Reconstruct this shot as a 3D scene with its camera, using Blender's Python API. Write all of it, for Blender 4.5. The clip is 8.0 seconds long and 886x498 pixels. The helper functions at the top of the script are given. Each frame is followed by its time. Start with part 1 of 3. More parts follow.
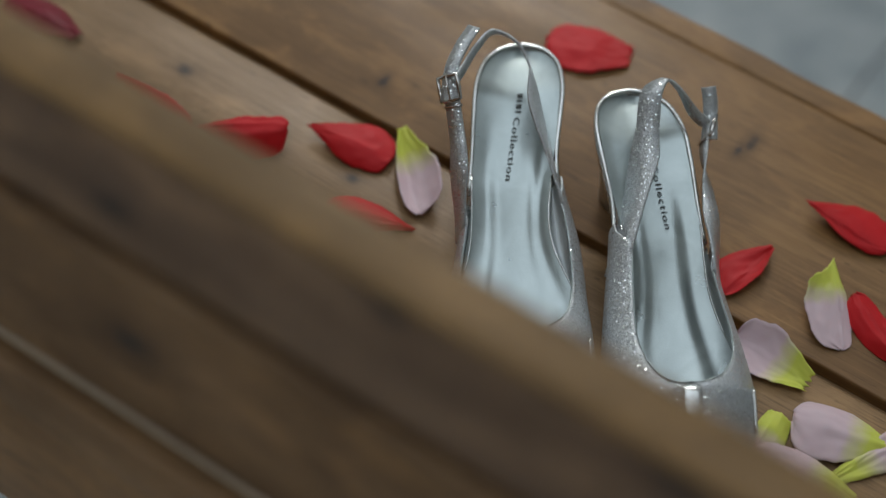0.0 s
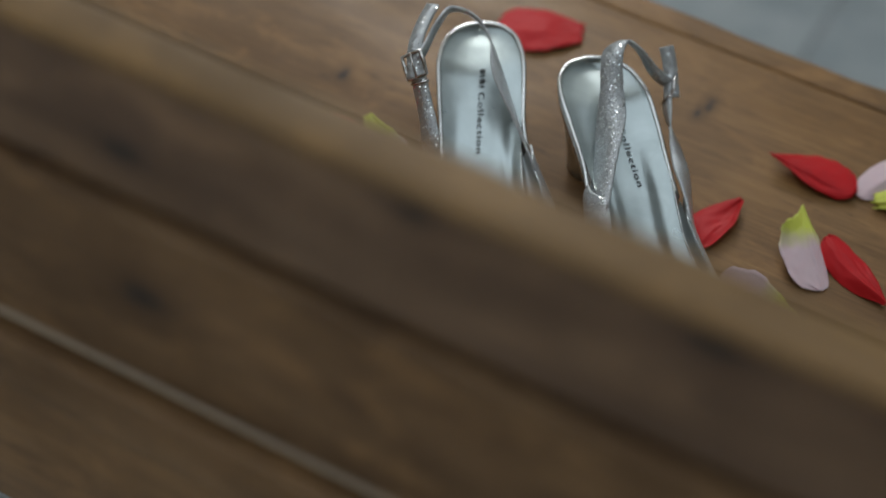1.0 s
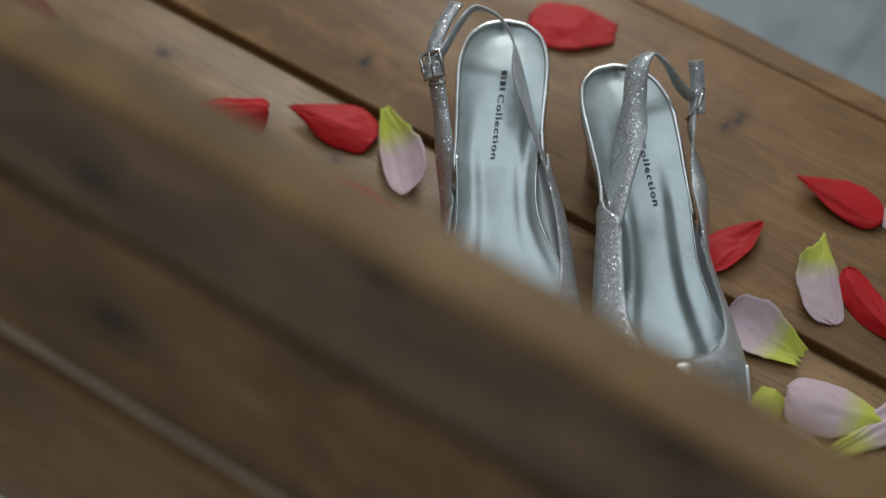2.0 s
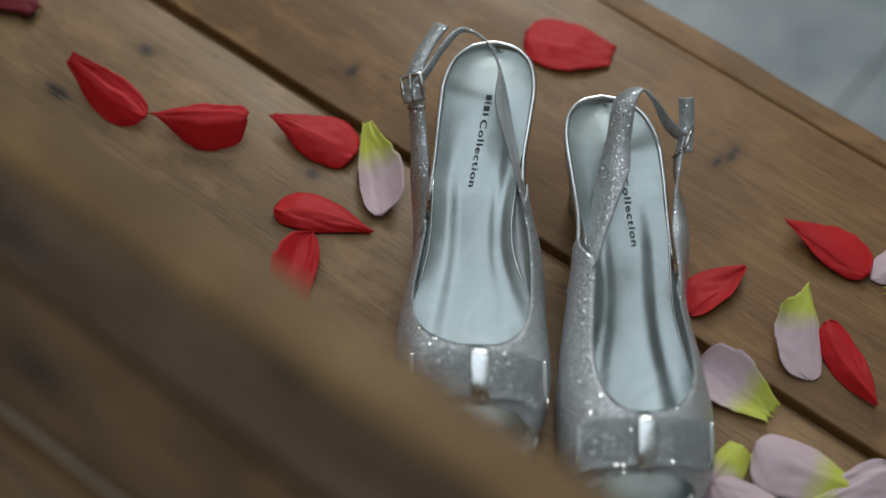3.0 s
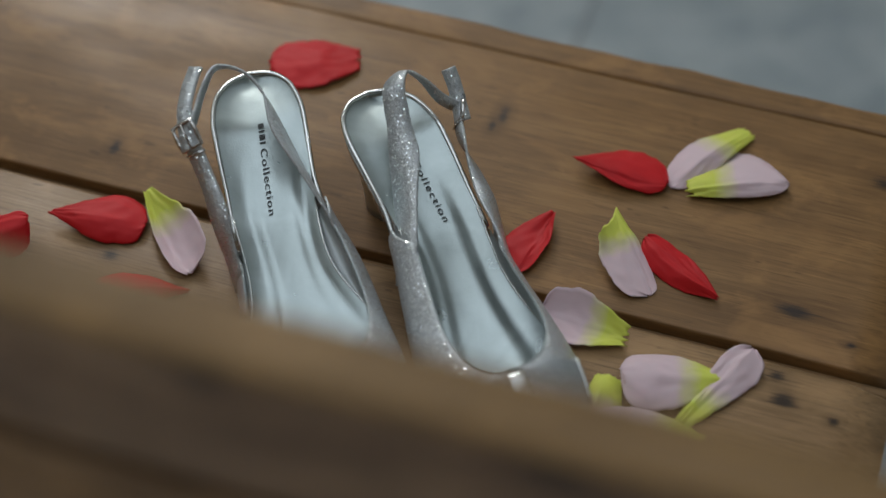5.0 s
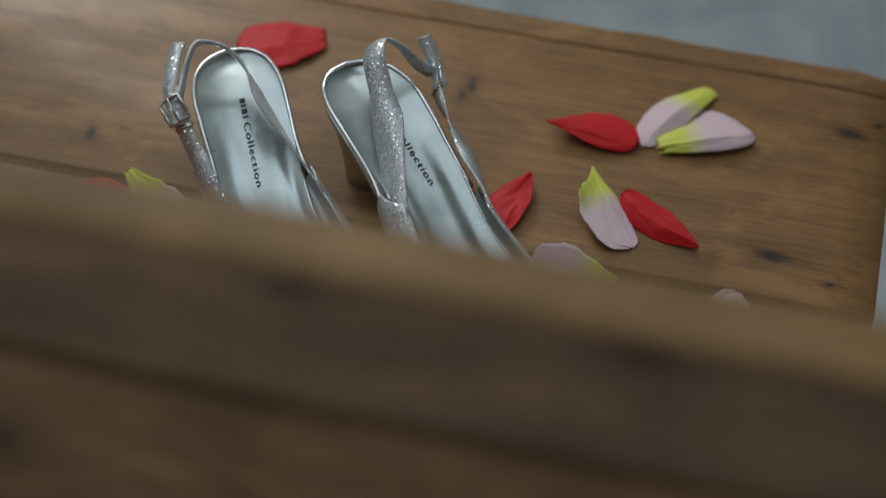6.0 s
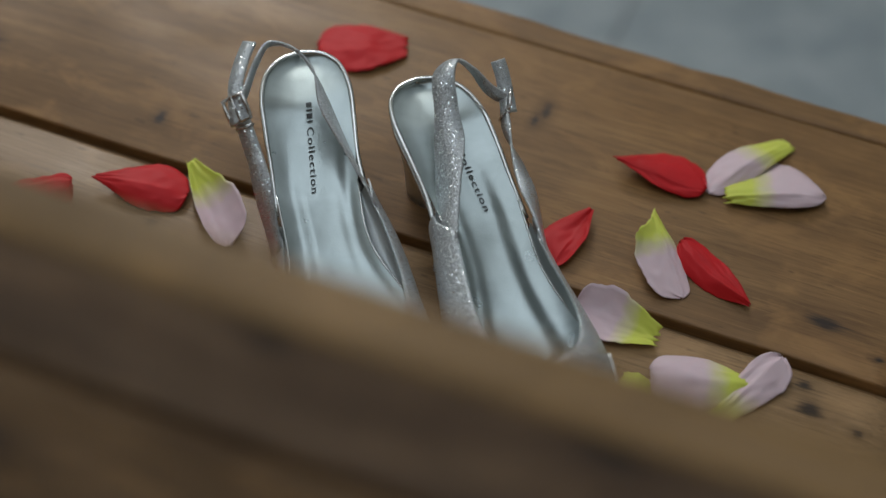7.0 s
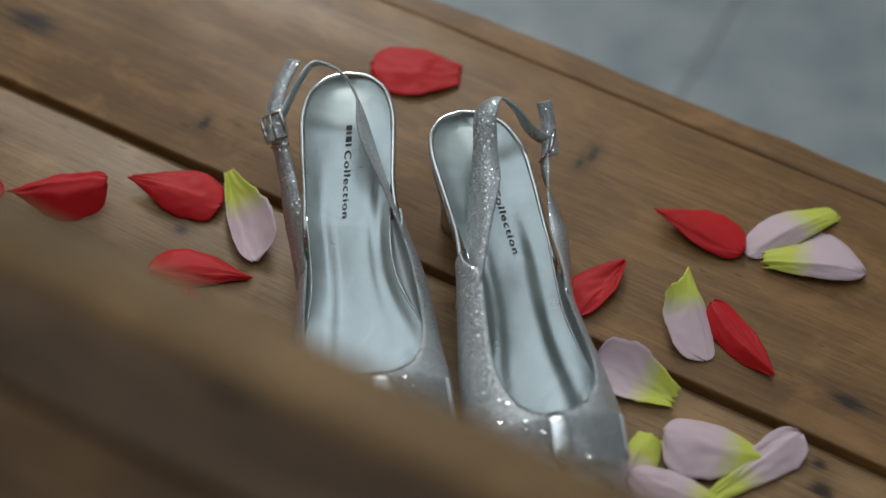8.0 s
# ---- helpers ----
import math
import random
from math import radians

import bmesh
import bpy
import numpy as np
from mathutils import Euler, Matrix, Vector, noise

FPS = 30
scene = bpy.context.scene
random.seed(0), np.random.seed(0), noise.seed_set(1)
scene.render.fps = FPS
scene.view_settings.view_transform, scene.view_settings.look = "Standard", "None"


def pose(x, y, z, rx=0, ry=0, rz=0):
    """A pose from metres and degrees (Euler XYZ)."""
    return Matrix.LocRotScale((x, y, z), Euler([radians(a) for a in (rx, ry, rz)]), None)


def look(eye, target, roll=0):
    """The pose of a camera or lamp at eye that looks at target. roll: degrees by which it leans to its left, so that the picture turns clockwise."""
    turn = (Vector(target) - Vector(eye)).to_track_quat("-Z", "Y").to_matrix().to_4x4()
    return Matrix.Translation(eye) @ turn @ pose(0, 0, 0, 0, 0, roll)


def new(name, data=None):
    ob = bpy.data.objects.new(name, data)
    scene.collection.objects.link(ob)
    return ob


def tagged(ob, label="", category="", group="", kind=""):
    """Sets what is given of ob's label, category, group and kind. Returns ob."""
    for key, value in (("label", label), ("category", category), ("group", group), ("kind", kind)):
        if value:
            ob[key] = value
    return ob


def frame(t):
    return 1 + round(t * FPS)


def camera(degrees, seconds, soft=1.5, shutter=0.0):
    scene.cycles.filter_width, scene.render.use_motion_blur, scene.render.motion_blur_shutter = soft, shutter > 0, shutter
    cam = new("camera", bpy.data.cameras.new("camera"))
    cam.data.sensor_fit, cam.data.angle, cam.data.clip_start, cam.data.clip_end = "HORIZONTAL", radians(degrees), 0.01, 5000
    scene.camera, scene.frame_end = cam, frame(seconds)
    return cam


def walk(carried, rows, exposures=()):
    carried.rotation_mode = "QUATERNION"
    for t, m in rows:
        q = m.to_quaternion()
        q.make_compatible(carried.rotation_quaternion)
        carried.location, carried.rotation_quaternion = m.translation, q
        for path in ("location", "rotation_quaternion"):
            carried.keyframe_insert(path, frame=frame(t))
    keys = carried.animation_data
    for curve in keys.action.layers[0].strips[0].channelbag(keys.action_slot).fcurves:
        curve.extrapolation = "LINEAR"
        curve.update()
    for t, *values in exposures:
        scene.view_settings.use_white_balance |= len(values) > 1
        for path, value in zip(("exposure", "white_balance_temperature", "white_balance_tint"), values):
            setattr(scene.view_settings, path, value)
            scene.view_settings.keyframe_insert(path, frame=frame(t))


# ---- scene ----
import functools

cam = camera(26.78, 8.0)
cam.data.dof.use_dof = True
cam.data.dof.focus_distance = 1.06
cam.data.dof.aperture_fstop = 2.8
PATH = [
    (0.0, look((0.3553, -0.6522, 1.3241), (0.0014, -0.0598, 0.4500), 4.74)),
    (0.2, look((0.3561, -0.6545, 1.3290), (0.0058, -0.0614, 0.4500), 4.63)),
    (0.5, look((0.3608, -0.6812, 1.3113), (0.0109, -0.0476, 0.4500), 3.66)),
    (0.7, look((0.3636, -0.6970, 1.3097), (0.0111, -0.0488, 0.4500), 2.76)),
    (1.0, look((0.3545, -0.7187, 1.2892), (0.0219, -0.0676, 0.4500), 2.85)),
    (1.2, look((0.3461, -0.7072, 1.2987), (0.0296, -0.0648, 0.4500), 3.54)),
    (1.5, look((0.3508, -0.6898, 1.2981), (0.0216, -0.0677, 0.4500), 3.56)),
    (2.8, look((0.3525, -0.5923, 1.3133), (0.0186, -0.0501, 0.4500), 5.92)),
    (3.0, look((0.3524, -0.5808, 1.3148), (0.0179, -0.0418, 0.4500), 6.59)),
    (3.5, look((0.3473, -0.5449, 1.3177), (0.0272, -0.0362, 0.4500), 8.40)),
    (4.0, look((0.3526, -0.5353, 1.3166), (0.0463, -0.0356, 0.4500), 6.70)),
    (4.2, look((0.3423, -0.5644, 1.3125), (0.0647, -0.0359, 0.4500), 6.33)),
    (4.5, look((0.3462, -0.6077, 1.2959), (0.0776, -0.0041, 0.4500), 3.54)),
    (4.7, look((0.3528, -0.6270, 1.2694), (0.0755, 0.0099, 0.4500), -0.47)),
    (5.0, look((0.3276, -0.6330, 1.2835), (0.1077, 0.0151, 0.4500), -0.81)),
    (5.2, look((0.2750, -0.6831, 1.2689), (0.1238, 0.0152, 0.4500), -2.10)),
    (6.3, look((0.2790, -0.6961, 1.2705), (0.1127, -0.0197, 0.4500), 2.26)),
    (6.5, look((0.2985, -0.6796, 1.2776), (0.1046, -0.0093, 0.4500), 1.70)),
    (7.0, look((0.3104, -0.6529, 1.2845), (0.0904, -0.0006, 0.4500), 3.07)),
    (7.2, look((0.3147, -0.6516, 1.2813), (0.0869, 0.0008, 0.4500), 4.06)),
    (7.5, look((0.3244, -0.6335, 1.2913), (0.0820, 0.0079, 0.4500), 4.38)),
    (8.0, look((0.3330, -0.6129, 1.2930), (0.0645, 0.0158, 0.4500), 5.39)),
]
walk(cam, PATH, exposures=((0.0, 0.0, 6500, 10), (8.0, 0.0, 6500, 10)))

# ---- light: daylight from beyond the bench and overhead, and an added rear fill ----
world = bpy.data.worlds.new("sky")
scene.world = world
world.use_nodes = True
wt = world.node_tree
sky = wt.nodes.new("ShaderNodeTexSky")
sky.sky_type, sky.sun_disc = "NISHITA", False
sky.sun_elevation, sky.sun_rotation = radians(39), radians(-30)
wt.links.new(sky.outputs[0], wt.nodes["Background"].inputs[0])
wt.nodes["Background"].inputs[1].default_value = 0.12

sun = new("sun", bpy.data.lights.new("sun", "SUN"))
sun.data.energy, sun.data.angle, sun.data.color = 0.4, radians(18), (1.0, 0.99, 0.97)
sun.matrix_world = look((-3.4, 6.0, 5.5), (0, 0, 0.4))

ROOM_X, ROOM_Y0, ROOM_Y1, ROOM_H = 2.6, -2.2, 1.9, 2.8
WIN_X, WIN_W, WIN_Z0, WIN_Z1 = -1.1, 0.8, 1.4, 2.5
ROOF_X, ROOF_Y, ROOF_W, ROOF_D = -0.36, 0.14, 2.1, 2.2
FILL_X, FILL_W, FILL_H = -0.9, 1.3, 2.2
win = new("opening_light", bpy.data.lights.new("opening_light", "AREA"))
win.data.shape, win.data.size, win.data.size_y, win.data.energy = "RECTANGLE", WIN_W, WIN_Z1 - WIN_Z0, 18
win.data.color = (0.96, 1.0, 0.98)
win.matrix_world = look((WIN_X, ROOM_Y1 - 0.01, (WIN_Z0 + WIN_Z1) / 2), (WIN_X, 0.0, (WIN_Z0 + WIN_Z1) / 2))

# Broad overhead light; the rooflight it fills is assumed, out of view.
roof = new("overhead_light", bpy.data.lights.new("overhead_light", "AREA"))
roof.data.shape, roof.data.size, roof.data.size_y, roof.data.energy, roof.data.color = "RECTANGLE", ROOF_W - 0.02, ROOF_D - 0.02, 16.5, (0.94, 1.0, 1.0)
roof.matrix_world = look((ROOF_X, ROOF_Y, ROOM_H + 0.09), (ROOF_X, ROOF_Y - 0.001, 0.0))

# Unseen fill added behind the camera to lift the backrest's shaded rear faces.
rear_fill = new("rear_fill_light", bpy.data.lights.new("rear_fill_light", "AREA"))
rear_fill.data.shape, rear_fill.data.size, rear_fill.data.size_y, rear_fill.data.energy, rear_fill.data.color = "RECTANGLE", FILL_W, FILL_H - 0.3, 9, (0.96, 1.0, 0.98)
rear_fill.matrix_world = look((FILL_X, ROOM_Y0 + 0.01, FILL_H / 2 + 0.15), (FILL_X, 0.0, FILL_H / 2 + 0.15))


# ---- materials ----
def material(name):
    m = bpy.data.materials.new(name)
    m.use_nodes = True
    t = m.node_tree
    return m, t, t.nodes["Principled BSDF"]


def node(t, kind, **values):
    n = t.nodes.new(kind)
    for key, value in values.items():
        n.inputs[key.replace("_", " ")].default_value = value
    return n


def maths(t, op, a, b=None, c=None):
    n = t.nodes.new("ShaderNodeMath")
    n.operation = op
    for k, v in enumerate((a, b, c)):
        if v is None:
            continue
        if isinstance(v, (int, float)):
            n.inputs[k].default_value = v
        else:
            t.links.new(v, n.inputs[k])
    return n.outputs[0]


def blend(t, fac, a, b, mode="MIX"):
    n = t.nodes.new("ShaderNodeMix")
    n.data_type, n.blend_type = "RGBA", mode
    for k, v in ((0, fac), (6, a), (7, b)):
        if isinstance(v, (int, float)):
            n.inputs[k].default_value = v
        elif isinstance(v, tuple):
            n.inputs[k].default_value = (*v, 1)
        else:
            t.links.new(v, n.inputs[k])
    return n.outputs[2]


def ramp(t, fac, *stops):
    n = t.nodes.new("ShaderNodeValToRGB")
    while len(n.color_ramp.elements) < len(stops):
        n.color_ramp.elements.new(0.5)
    for e, (p, c) in zip(n.color_ramp.elements, stops):
        e.position, e.color = p, (c, c, c, 1) if isinstance(c, (int, float)) else (*c, 1)
    t.links.new(fac, n.inputs[0])
    return n.outputs[0]


def bump(t, height, strength, distance, normal=None):
    n = t.nodes.new("ShaderNodeBump")
    n.inputs["Strength"].default_value, n.inputs["Distance"].default_value = strength, distance
    t.links.new(height, n.inputs["Height"])
    if normal is not None:
        t.links.new(normal, n.inputs["Normal"])
    return n.outputs[0]


def wood(name, light, dark, knots=(), gloss=0.42, stain=0.5, upright=False):
    """Worn varnished pine with the grain along x. knots: x, y (or, on an upright board, z), half length, half width in metres."""
    m, t, p = material(name)
    co = t.nodes.new("ShaderNodeTexCoord").outputs["Object"]
    info = t.nodes.new("ShaderNodeObjectInfo")
    off = t.nodes.new("ShaderNodeCombineXYZ")
    t.links.new(maths(t, "MULTIPLY", info.outputs["Random"], 37.0), off.inputs[2])
    add = t.nodes.new("ShaderNodeVectorMath")
    t.links.new(co, add.inputs[0]), t.links.new(off.outputs[0], add.inputs[1])

    def stretched(sx, sy):
        n = t.nodes.new("ShaderNodeVectorMath")
        n.operation = "MULTIPLY"
        n.inputs[1].default_value = (sx, sy, sy)
        t.links.new(add.outputs[0], n.inputs[0])
        return n.outputs[0]

    def noisy(v, scale, detail, rough=0.55, warp=0.0):
        n = node(t, "ShaderNodeTexNoise", Scale=scale, Detail=detail, Roughness=rough, Distortion=warp)
        t.links.new(v, n.inputs["Vector"])
        return n.outputs["Fac"]

    # growth bands, wide along the board, fine lines on top of them
    warp = noisy(stretched(3.0, 10.0), 1.0, 3.0)
    bands = noisy(stretched(4.0, 48.0), 1.0, 5.0, 0.62, 1.1)
    patch = noisy(stretched(16.0, 30.0), 1.0, 5.0, 0.65, 0.5)
    nick = noisy(stretched(60.0, 240.0), 1.0, 2.0, 0.5)
    lines = noisy(stretched(7.0, 420.0), 1.0, 3.0, 0.6)
    pores = noisy(stretched(35.0, 1500.0), 1.0, 2.0)
    blot = noisy(stretched(9.0, 16.0), 1.0, 4.0)
    g = maths(t, "ADD", maths(t, "MULTIPLY", bands, 0.6), maths(t, "MULTIPLY", lines, 0.4))
    f = ramp(t, g, (0.34, 0.0), (0.62, 1.0))
    col = blend(t, f, dark, light)
    col = blend(t, ramp(t, pores, (0.33, 0.6), (0.48, 0.0)), col, tuple(c * 0.42 for c in dark))
    col = blend(t, ramp(t, blot, (0.35, stain), (0.62, 0.0)), col, tuple(c * 0.62 for c in dark))
    col = blend(t, ramp(t, warp, (0.5, 0.0), (0.75, 0.30)), col, (0.30, 0.165, 0.065))
    col = blend(t, ramp(t, patch, (0.52, 0.0), (0.70, 0.55)), col, tuple(min(1.0, c * k) for c, k in zip(light, (1.35, 1.30, 1.22))))
    col = blend(t, ramp(t, nick, (0.70, 0.0), (0.76, 0.6)), col, tuple(c * 0.3 for c in dark))
    scratch = noisy(stretched(14.0, 800.0), 1.0, 3.0, 0.7, 0.4)
    col = blend(t, ramp(t, scratch, (0.60, 0.0), (0.70, 0.5)), col, tuple(c * 0.35 for c in dark))
    col = blend(t, ramp(t, scratch, (0.28, 0.45), (0.40, 0.0)), col, tuple(min(1.0, c * 1.5) for c in light))
    for x, y, rx, ry in knots:
        s = t.nodes.new("ShaderNodeVectorMath")
        s.operation = "SUBTRACT"
        s.inputs[1].default_value = (x, -0.337, y) if upright else (x, y, 0.45)
        t.links.new(co, s.inputs[0])
        q = t.nodes.new("ShaderNodeVectorMath")
        q.operation = "MULTIPLY"
        q.inputs[1].default_value = (1 / rx, 20, 1 / ry) if upright else (1 / rx, 1 / ry, 20)
        t.links.new(s.outputs[0], q.inputs[0])
        ln = t.nodes.new("ShaderNodeVectorMath")
        ln.operation = "LENGTH"
        t.links.new(q.outputs[0], ln.inputs[0])
        d = maths(t, "ADD", ln.outputs["Value"], maths(t, "MULTIPLY", maths(t, "SUBTRACT", lines, 0.5), 1.6))
        d = maths(t, "ADD", d, maths(t, "MULTIPLY", maths(t, "SUBTRACT", pores, 0.5), 1.4))
        col = blend(t, ramp(t, maths(t, "MULTIPLY", d, 0.3), (0.12, 0.62), (0.75, 0.0)), col, tuple(c * 0.6 for c in dark))
        col = blend(t, ramp(t, d, (0.35, 0.9), (1.0, 0.0)), col, (0.022, 0.016, 0.013))
    t.links.new(col, p.inputs["Base Color"])
    t.links.new(ramp(t, blot, (0.3, gloss + 0.12), (0.7, gloss - 0.08)), p.inputs["Roughness"])
    h = maths(t, "ADD", maths(t, "MULTIPLY", lines, 0.6), maths(t, "MULTIPLY", pores, 0.5))
    t.links.new(bump(t, h, 0.35, 0.0006), p.inputs["Normal"])
    p.inputs["Specular IOR Level"].default_value = 0.29
    return m


PINE_LIGHT, PINE_DARK = (0.318, 0.174, 0.067), (0.188, 0.096, 0.034)
WOOD_FRONT = wood("pine_front", PINE_LIGHT, PINE_DARK, ((0.31, 0.032, 0.013, 0.006), (0.11, 0.126, 0.004, 0.009), (-0.107, 0.031, 0.004, 0.007), (0.345, 0.142, 0.012, 0.006), (0.362, 0.154, 0.004, 0.003), (0.345, 0.018, 0.004, 0.002), (-0.246, 0.050, 0.022, 0.009), (0.106, 0.118, 0.003, 0.006)))
WOOD_MIDDLE = wood("pine_middle", (0.345, 0.216, 0.110), (0.225, 0.132, 0.060), ((0.31, -0.014, 0.006, 0.004), (0.3164, -0.0288, 0.009, 0.006), (-0.215, -0.039, 0.008, 0.006), (-0.232, -0.098, 0.012, 0.007), (-0.075, -0.047, 0.006, 0.004), (0.25, -0.058, 0.011, 0.006), (0.345, -0.035, 0.004, 0.003)))
WOOD_REAR = wood("pine_rear", (0.30, 0.178, 0.078), (0.16, 0.086, 0.034), ((-0.102, -0.150, 0.016, 0.006), (0.045, -0.142, 0.004, 0.003)))
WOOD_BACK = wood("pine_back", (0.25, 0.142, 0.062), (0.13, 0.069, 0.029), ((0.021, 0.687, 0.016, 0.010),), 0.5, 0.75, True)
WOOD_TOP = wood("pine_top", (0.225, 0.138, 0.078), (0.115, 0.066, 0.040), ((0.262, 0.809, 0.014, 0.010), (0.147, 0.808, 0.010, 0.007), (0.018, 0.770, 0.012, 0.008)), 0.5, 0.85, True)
WOOD_EDGE = wood("pine_yellow_edge", (0.270, 0.158, 0.058), (0.155, 0.086, 0.030), gloss=0.5)


def plain(name, colour, rough=0.5, metal=0.0, grain=0.0, scale=300.0):
    m, t, p = material(name)
    p.inputs["Roughness"].default_value, p.inputs["Metallic"].default_value = rough, metal
    n = node(t, "ShaderNodeTexNoise", Scale=scale, Detail=4.0)
    t.links.new(t.nodes.new("ShaderNodeTexCoord").outputs["Object"], n.inputs["Vector"])
    t.links.new(blend(t, ramp(t, n.outputs["Fac"], (0.3, 0.0), (0.7, 1.0)), tuple(c * 0.88 for c in colour), colour), p.inputs["Base Color"])
    if grain:
        t.links.new(bump(t, n.outputs["Fac"], 0.4, grain), p.inputs["Normal"])
    return m


def glitter(name):
    """Fine silver flakes, each tilted its own way; a few larger ones stand out and flash."""
    m, t, p = material(name)
    co = t.nodes.new("ShaderNodeTexCoord").outputs["Object"]
    cells = node(t, "ShaderNodeTexVoronoi", Scale=2300.0)
    big = node(t, "ShaderNodeTexVoronoi", Scale=820.0)
    sep, sepb = t.nodes.new("ShaderNodeSeparateColor"), t.nodes.new("ShaderNodeSeparateColor")
    for tex, out in ((cells, sep), (big, sepb)):
        t.links.new(co, tex.inputs["Vector"])
        t.links.new(tex.outputs["Color"], out.inputs[0])
    disc = ramp(t, big.outputs["Distance"], (0.33, 1.0), (0.37, 0.0))
    flash = maths(t, "MULTIPLY", ramp(t, sepb.outputs[1], (0.58, 0.0), (0.59, 1.0)), disc)
    geo = t.nodes.new("ShaderNodeNewGeometry")

    def tilted(colour, k):
        n = t.nodes.new("ShaderNodeVectorMath")
        n.operation = "MULTIPLY_ADD"
        n.inputs[1].default_value, n.inputs[2].default_value = (k, k, k), (-k / 2, -k / 2, -k / 2)
        t.links.new(colour, n.inputs[0])
        return n.outputs[0]
    add = t.nodes.new("ShaderNodeVectorMath")
    mixed = blend(t, flash, tilted(cells.outputs["Color"], 0.7), tilted(big.outputs["Color"], 0.85))
    t.links.new(mixed, add.inputs[0]), t.links.new(geo.outputs["Normal"], add.inputs[1])
    norm = t.nodes.new("ShaderNodeVectorMath")
    norm.operation = "NORMALIZE"
    t.links.new(add.outputs[0], norm.inputs[0])
    t.links.new(norm.outputs[0], p.inputs["Normal"])
    tint = node(t, "ShaderNodeHueSaturation", Saturation=0.35, Value=1.3)
    t.links.new(big.outputs["Color"], tint.inputs["Color"])
    col = blend(t, sep.outputs[0], (0.38, 0.40, 0.41), (0.76, 0.79, 0.80))
    col = blend(t, flash, col, blend(t, 0.3, (0.97, 0.97, 0.97), tint.outputs[0]))
    t.links.new(col, p.inputs["Base Color"])
    t.links.new(blend(t, flash, (0.7, 0.7, 0.7), (1.0, 1.0, 1.0)), p.inputs["Metallic"])
    t.links.new(blend(t, flash, ramp(t, sep.outputs[2], (0.0, 0.38), (1.0, 0.6)), (0.05, 0.05, 0.05)), p.inputs["Roughness"])
    return m


def satin(name, colour=(0.66, 0.71, 0.70), rough=0.33, metal=0.9):
    m, t, p = material(name)
    co = t.nodes.new("ShaderNodeTexCoord").outputs["Object"]
    n = node(t, "ShaderNodeTexNoise", Scale=900.0, Detail=3.0)
    w = node(t, "ShaderNodeTexNoise", Scale=38.0, Detail=4.0, Distortion=0.8)
    t.links.new(co, n.inputs["Vector"]), t.links.new(co, w.inputs["Vector"])
    t.links.new(blend(t, ramp(t, w.outputs["Fac"], (0.35, 0.0), (0.65, 1.0)), tuple(c * 0.80 for c in colour), colour), p.inputs["Base Color"])
    t.links.new(ramp(t, w.outputs["Fac"], (0.3, rough - 0.05), (0.7, rough + 0.06)), p.inputs["Roughness"])
    p.inputs["Metallic"].default_value = metal
    b = bump(t, w.outputs["Fac"], 0.18, 0.0012)
    t.links.new(bump(t, n.outputs["Fac"], 0.30, 0.0003, b), p.inputs["Normal"])
    return m


# Pale wood whose colour imitates light caught on a board's edge.
LIT_EDGE = plain("lit_edge_wood", (0.38, 0.30, 0.22), 0.7, 0.0, 0.0006, 150.0)
GLITTER, SATIN = glitter("silver_glitter"), satin("silver_satin", (0.455, 0.520, 0.515), 0.32, 0.8)
CLOTH = satin("lining_cloth", (0.50, 0.54, 0.54), 0.42, 0.45)
LINING = satin("silver_lining", (0.76, 0.79, 0.78), 0.22)
FOIL = satin("silver_foil", (0.80, 0.81, 0.79), 0.12, 1.0)
CHROME = plain("chrome", (0.62, 0.60, 0.58), 0.12, 1.0)
HEEL = plain("heel_cover", (0.55, 0.57, 0.57), 0.3, 0.9)
INK = plain("dark_ink", (0.03, 0.035, 0.035), 0.5)


def petal_skin(name, base, blade, edge=0.40, width=0.12):
    """Velvety petal; base colour near its foot passing into the blade's."""
    m, t, p = material(name)
    tc = t.nodes.new("ShaderNodeTexCoord")
    sep = t.nodes.new("ShaderNodeSeparateXYZ")
    t.links.new(tc.outputs["Generated"], sep.inputs[0])
    n = node(t, "ShaderNodeTexNoise", Scale=120.0, Detail=3.0)
    t.links.new(tc.outputs["Object"], n.inputs["Vector"])
    vein = node(t, "ShaderNodeTexWave", Scale=420.0, Distortion=6.0, Detail=2.0)
    vein.bands_direction = "Y"
    t.links.new(tc.outputs["Object"], vein.inputs["Vector"])
    g = maths(t, "ADD", sep.outputs[0], maths(t, "MULTIPLY", maths(t, "SUBTRACT", n.outputs["Fac"], 0.5), 0.16))
    col = blend(t, ramp(t, g, (edge - width, 0.0), (edge + width, 1.0)), base, blade)
    col = blend(t, ramp(t, vein.outputs["Fac"], (0.3, 0.10), (0.7, 0.0)), col, tuple(c * 0.75 for c in blade))
    t.links.new(col, p.inputs["Base Color"])
    p.inputs["Roughness"].default_value = 0.55
    p.inputs["Specular IOR Level"].default_value = 0.25
    p.inputs["Subsurface Weight"].default_value = 0.08
    p.inputs["Subsurface Radius"].default_value = (0.004, 0.002, 0.002)
    t.links.new(bump(t, vein.outputs["Fac"], 0.08, 0.0003), p.inputs["Normal"])
    return m


RED = petal_skin("red_petal", (0.50, 0.010, 0.012), (0.56, 0.012, 0.016))
DARK_RED = petal_skin("dark_red_petal", (0.16, 0.006, 0.015), (0.18, 0.008, 0.02))
PINK = petal_skin("pink_yellow_petal", (0.62, 0.66, 0.09), (0.68, 0.52, 0.555))

